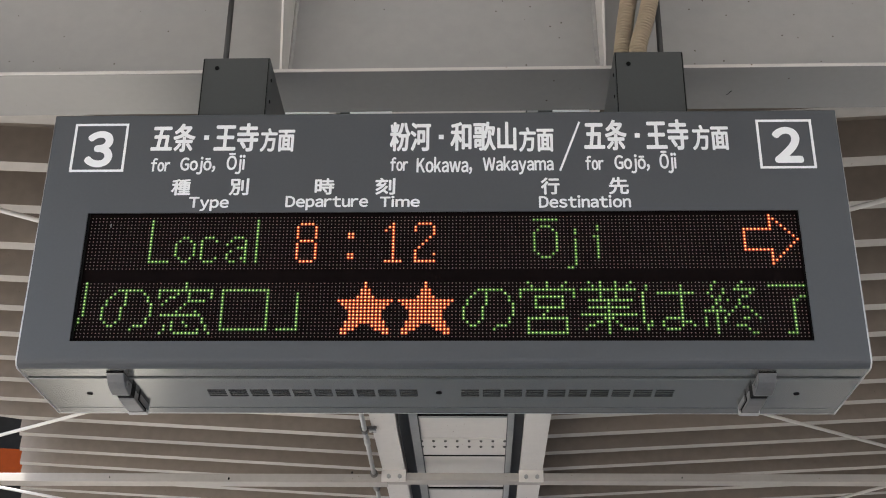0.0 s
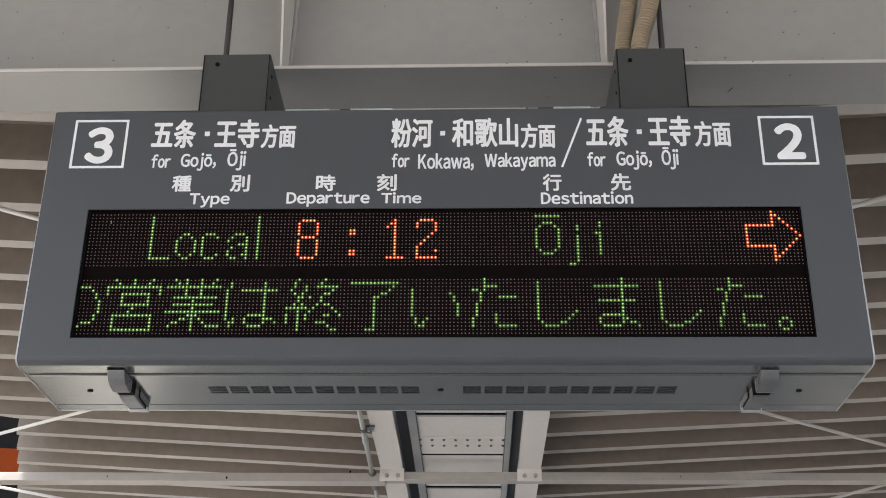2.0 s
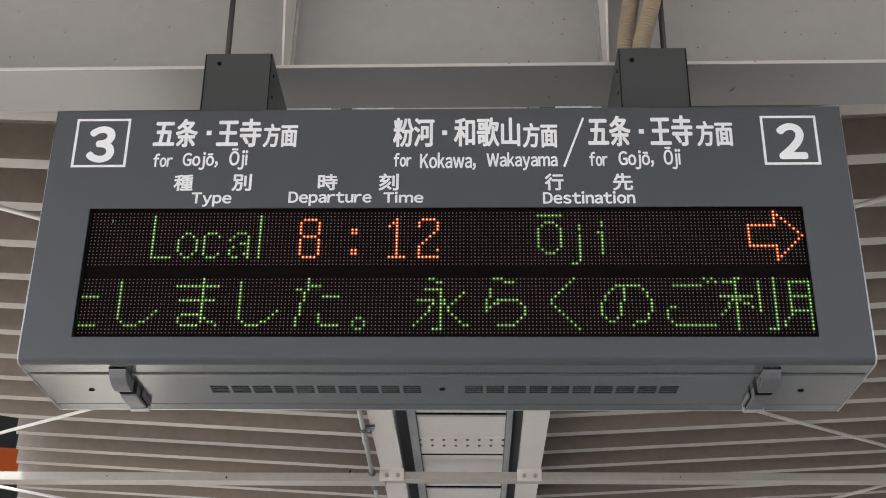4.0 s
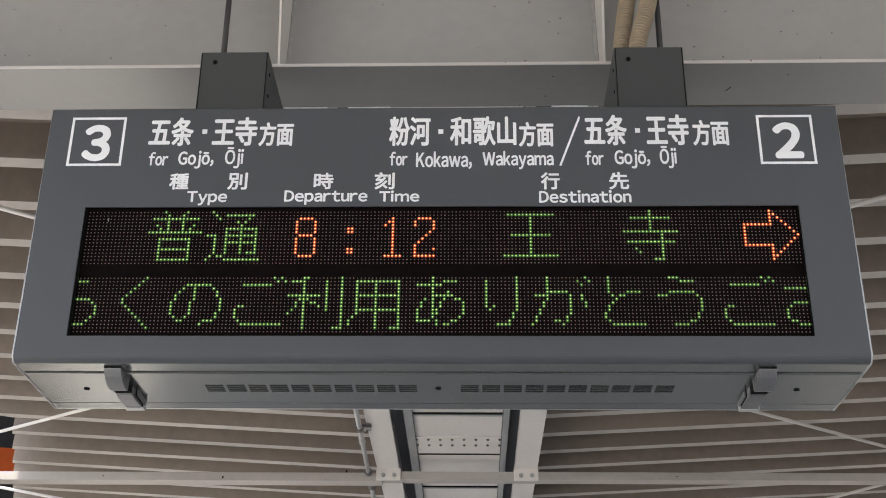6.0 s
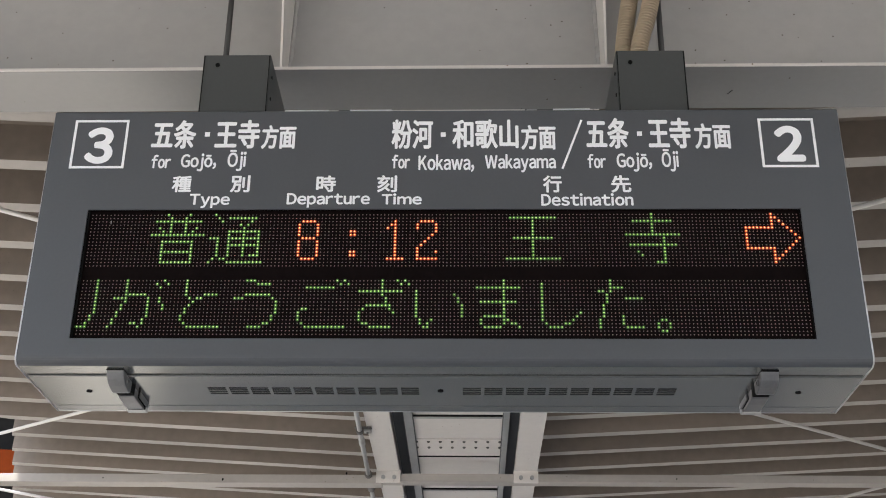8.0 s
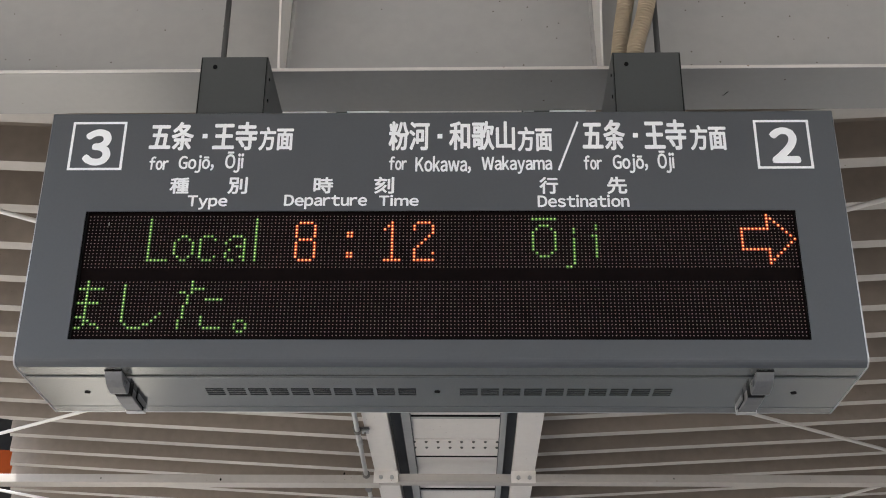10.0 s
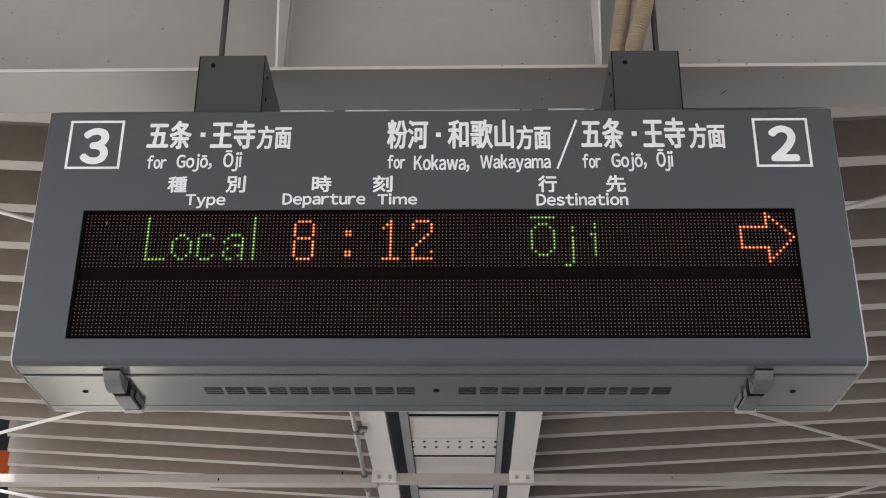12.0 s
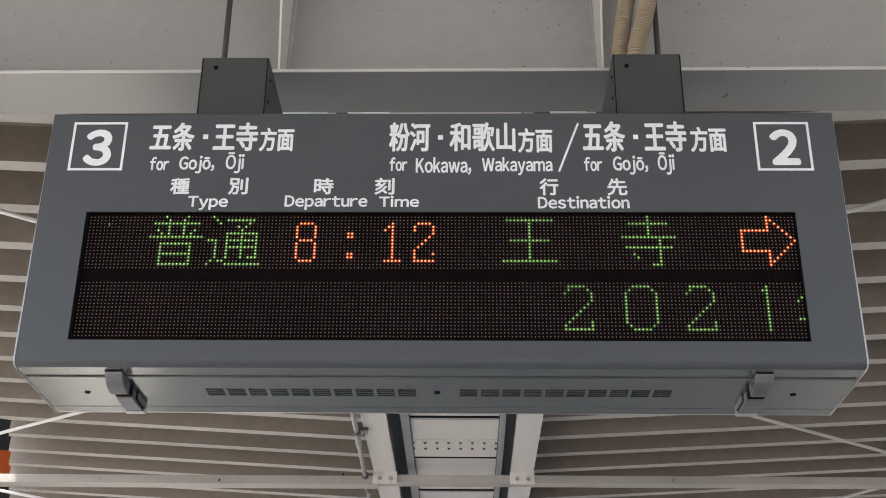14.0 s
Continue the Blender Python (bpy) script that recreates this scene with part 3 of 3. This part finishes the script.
# Dot characters: strokes through points on a 16 by 16 grid, two hex digits (across, down) a point.
GLYPHS = {
    "王": "11d1 27c7 0ded 717d", "寺": "7076 22c2 06e6 19d9 a7ae 8eae 3b4c",
    "普": "4051 a091 12d2 5256 9296 2435 c4b5 06e6 38b8 383e b8be 3bbb 3ebe",
    "通": "1032 0727 272c 1d0e 3d4d 5eee 51c1 c1a3 83 949c 55d5 555c d5dc 57d7 59d9 bcdc",
    "L": "010d5d", "o": "2636585b3d2d0b0826", "c": "473616080b1d3d4c", "a": "08172646575d 3949 1a 0b0c 1d2d 4c", "l": "010d",
    "O": "0161 2343 14 54 050a 656a 1b 5b 2c4c", "j": "2425 272e 0f1f", "i": "1314 0616 161c",
    "8": "1242 0306 5356 1747 080c 585c 1d4d", ":": "0515 0616 0b1b 0c1c", "1": "04222d 0d4d", "2": "0403 1242 5355 460a 0a0d 0d5d 5b",
    "→": "1484 80f7 8e8a 1a14 8480 f78e 8a1a",
    "り": "41485968 c0c8ad7d", "の": "7275695b4c3c1a174362a2c3e6e8dbbc9d", "窓": "7072 02e2 0204 e2e4 5316 8385c5 7649 19b9 a8ca 2c1e 4b4d5ebebd 7b8c cbee",
    "口": "12d2dd1d12", "」": "0d5d53", "営": "2031 7071 c0b1 02e2 0204 e2e4 44b4b74744 7869 2acace2e2a",
    "業": "5052 9092 2031 d0c1 02e2 5354 9394 25d5 27c7 09e9 757e 6a3c1d 8abded", "は": "11050a1d2b 43d3 a1ac9d6d5c5b6a9aabcbdc",
    "終": "301335 525336 3618 0858 383e 0a0c 5a5b 4758 a082 65 82d2 d295 9596c8ea 8769 aaba 8c9cbdde", "了": "11d1c2a49485757d7e5e",
    "い": "131a2b3d4d4c5b b4c5c6d7da", "た": "4043 3436 272a 1b1d 1323 4272 85c5 7a7c 8dcd", "し": "212b4d7d9cc9",
    "ま": "12c2 26b6 808c 3a7a 2b2c 3d7d 9bacbccd", "。": "1b2b 0c0d 3c3d 1e2e", "永": "4050 6171 3373 737e5e 1656490d d4a7 8699dded",
    "ら": "5070 81a1 4345 3639 4857676676b6c7d8dacbad6d", "く": "a04647be", "ご": "42b2 c0d1 e0f1 4829 292b 3c4ded",
    "利": "504111 404e 0585 360a 5688 a1a9 e0ee ceee", "用": "21d1 21291b0d 25d5 29d9 717e d1de bede",
    "あ": "2282 91c1 606a7d a4886b4c2c2946 65b5d6e8eacc9d", "が": "4044380d 1535 5494a5aa8d6c d5e8 c1d2 e0f1", "と": "404355 c49466483a3b5ddd",
    "う": "4060 71a1 15355494b5c7c9ac8d5d", "ざ": "c0d1 e0f1 23d3 8083 84b9 4797 38292b3c5dad",
    "２": "334181a3a53c3dadab", "０": "5191b3bb9d5d3b3351", "１": "72818d", "年": "4005 33d3 46c6 464a 0aea 838e",
}
STAR = ("7-7 7-7 6-8 6-8 5-9 0-14 1-13 2-12 3-11 3-11 3-11 2-12 2-5,9-12 1-4,10-13 1-2,12-13").split()


def dots_of(ch):
    if ch == "★":
        return {(x, y) for y, row in enumerate(STAR) for run in row.split(",") for x in range(int(run.split("-")[0]), int(run.split("-")[1]) + 1)}
    out = set()
    for stroke in GLYPHS[ch].split():
        pts = [(int(stroke[i], 16), int(stroke[i + 1], 16)) for i in range(0, len(stroke), 2)]
        out.add(pts[0])
        for (xa, ya), (xb, yb) in zip(pts, pts[1:]):
            n = max(abs(xb - xa), abs(yb - ya))
            for k in range(n + 1):
                out.add((round(xa + (xb - xa) * k / n) if n else xa, round(ya + (yb - ya) * k / n) if n else ya))
    return out


def lit(name, dots, sign, mats, label=""):
    """Lit dots, given as (column, row) from the piece's own corner."""
    verts, faces, core = [], [], []
    for c, r in sorted(dots):
        x, z, n = c * PX, -r * PZ, len(verts)
        # the widest ring is the drawn-in glow, then lens, then core
        for radius, y in ((0.0039, 0.0011), (0.0020, 0.0006), (0.00115, 0.0)):
            for k in range(8):
                a = k * math.pi / 4
                verts.append((x + radius * math.cos(a), y, z + radius * math.sin(a)))
        faces.append(tuple(range(n + 16, n + 24)))
        core.append(1)
        for ring, mat in ((0, 2), (8, 0)):
            for k in range(8):
                faces.append((n + ring + k, n + ring + (k + 1) % 8, n + ring + 8 + (k + 1) % 8, n + ring + 8 + k))
                core.append(mat)
    me = bpy.data.meshes.new(name)
    me.from_pydata(verts, [], faces)
    for m in mats:
        me.materials.append(m)
    for p, k in zip(me.polygons, core):
        p.material_index = k
    ob = new(name, me)
    ob.parent = sign
    return tagged(ob, label, kind="stuff")


LIT_Y = 0.0082
PARK_Y = 0.06
MESSAGE = "りの窓口」★★の営業は終了いたしました。永らくのご利用ありがとうございました。"
SECOND = "２０２１年"
SCROLL = ((0.0, 0.0), (3.0, 165.5), (5.5, 304.8), (7.0, 388.2), (7.5, 416.9), (8.0, 445.0), (10.5, 582.5), (14.0, 776.3))  # seconds, columns gone by
START = -11.0      # column of the first character at 0 s
SECOND_START = 902.4
FLIPS = (4.84, 8.84, 12.84)  # when the upper line changes its language


def scroll_pieces(sign):
    pieces = []
    for text, first in ((MESSAGE, START), (SECOND, SECOND_START)):
        for i, ch in enumerate(text):
            dots = dots_of(ch)
            for half in (0, 1):
                own = {(c - 8 * half, r) for c, r in dots if c // 8 == half}
                if own:
                    mats = (AMBER, AMBER_CORE, AMBER_HALO) if ch == "★" else (GREEN, GREEN_CORE, GREEN_HALO)
                    ob = lit("scrolling_star" if ch == "★" else "scrolling_character", own, sign, mats,
                             "lit orange star dots" if ch == "★" else "lit green character dots")
                    wide = max(c for c, r in own)
                    pieces.append((ob, first + 16 * i + 8 * half, wide))
    return pieces


def upper_line(sign):
    latin, kanji = [], []
    g, a = (GREEN, GREEN_CORE, GREEN_HALO), (AMBER, AMBER_CORE, AMBER_HALO)
    for ch, col, store in (("L", 17, latin), ("o", 24, latin), ("c", 31, latin), ("a", 38, latin), ("l", 46, latin), ("O", 121, latin), ("j", 130, latin), ("i", 137, latin),
                           ("普", 17, kanji), ("通", 33, kanji), ("王", 113, kanji), ("寺", 145, kanji)):
        ob = lit("upper_character", dots_of(ch), sign, g, "lit green character dots")
        store.append((ob, col))
    for ch, col in (("8", 57), (":", 71), ("1", 81), ("2", 89)):
        ob = lit("time_digit", dots_of(ch), sign, a, "lit orange time digit dots")
        x, z = led_at(col, 0, 0)
        ob.location = (x, LIT_Y, z)
    ob = lit("arrow", dots_of("→"), sign, a, "lit orange arrow outline pointing to track two")
    x, z = led_at(176, 0, 0)
    ob.location = (x, LIT_Y, z)
    return latin, kanji


def hoses():
    for name, pts in (("cable_hose", [(0.416, 0.178, 0.543), (0.419, 0.178, 0.62), (0.429, 0.178, 0.695), (0.440, 0.178, 0.76), (0.455, 0.18, 0.85), (0.462, 0.18, 1.0)]),
                      ("cable_hose", [(0.447, 0.145, 0.548), (0.4525, 0.145, 0.62), (0.474, 0.145, 0.694), (0.489, 0.145, 0.758), (0.505, 0.15, 0.85), (0.512, 0.155, 1.0)])):
        # smooth path, ribbed radius
        P0 = [SIGN @ Vector(p) for p in pts]
        line = []
        for i in range(len(P0) - 1):
            a, b, c, d = P0[max(i - 1, 0)], P0[i], P0[i + 1], P0[min(i + 2, len(P0) - 1)]
            n = max(2, int((c - b).length / 0.0019))
            for k in range(n):
                t = k / n
                line.append(0.5 * ((2 * b) + (c - a) * t + (2 * a - 5 * b + 4 * c - d) * t * t + (3 * b - a - 3 * c + d) * t ** 3))
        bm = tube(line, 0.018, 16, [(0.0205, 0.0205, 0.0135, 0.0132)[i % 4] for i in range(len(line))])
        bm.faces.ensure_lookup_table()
        # groove faces take the painted shade colour
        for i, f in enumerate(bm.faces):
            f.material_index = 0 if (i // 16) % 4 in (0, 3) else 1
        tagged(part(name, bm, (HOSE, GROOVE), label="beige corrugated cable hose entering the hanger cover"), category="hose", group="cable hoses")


# ---- build ----
platform()
light_block_wall()
roof()
cross_beam()
long_beams()
gutter()
channel(3.96, 3.466)
braces()
conduit()
neighbour()
SIGN_OB = tagged(new("departure_sign"), "grey hanging station departure sign with lit dot-matrix lines", "sign")
SIGN_OB.matrix_basis = SIGN
under, th, door = cabinet(SIGN_OB)
under_details(SIGN_OB, under, th, door)
hangers(SIGN_OB)
hoses()
lettering(SIGN_OB)
led_board(SIGN_OB)
LATIN, KANJI = upper_line(SIGN_OB)
PIECES = scroll_pieces(SIGN_OB)


def motions():
    last = round(14.0 * FPS)
    gone = np.interp(np.arange(last + 1) / FPS, [a for a, _ in SCROLL], [b for _, b in SCROLL])
    for ob, col0, wide in PIECES:
        z = led_at(0, 0, 1)[1]
        rows, parked = [], None
        for f in range(last + 1):
            t = f / FPS
            col = math.floor(col0 - gone[f] + 0.5)
            if col > 191 + 1:
                where, key = (led_at(192.3, 0, 1)[0], PARK_Y), "before"
            elif col + wide < -1:
                where, key = (led_at(-1.5 - wide, 0, 1)[0], PARK_Y), "after"
            else:
                where, key = (led_at(col, 0, 1)[0], LIT_Y), "shown"
            if key == "shown" or key != parked or f == last:
                if key != parked and f > 0 and rows and rows[-1][0] < (f - 1) / FPS - 1e-6:
                    rows.append(((f - 1) / FPS, rows[-1][1]))
                rows.append((t, pose(where[0], where[1], z)))
            parked = key
        if len(rows) == 1:
            rows.append((14.0, rows[0][1]))
        walk(ob, rows)
    for group, first_on in ((LATIN, True), (KANJI, False)):
        for ob, col in group:
            x, z = led_at(col, 0, 0)
            on, off = pose(x, LIT_Y, z), pose(x, 0.03, z)
            state, rows = first_on, []
            rows.append((0.0, on if state else off))
            for t in FLIPS:
                rows.append((t, on if state else off))
                state = not state
                rows.append((t + 1 / FPS, on if state else off))
            rows.append((14.0, on if state else off))
            walk(ob, rows)


motions()
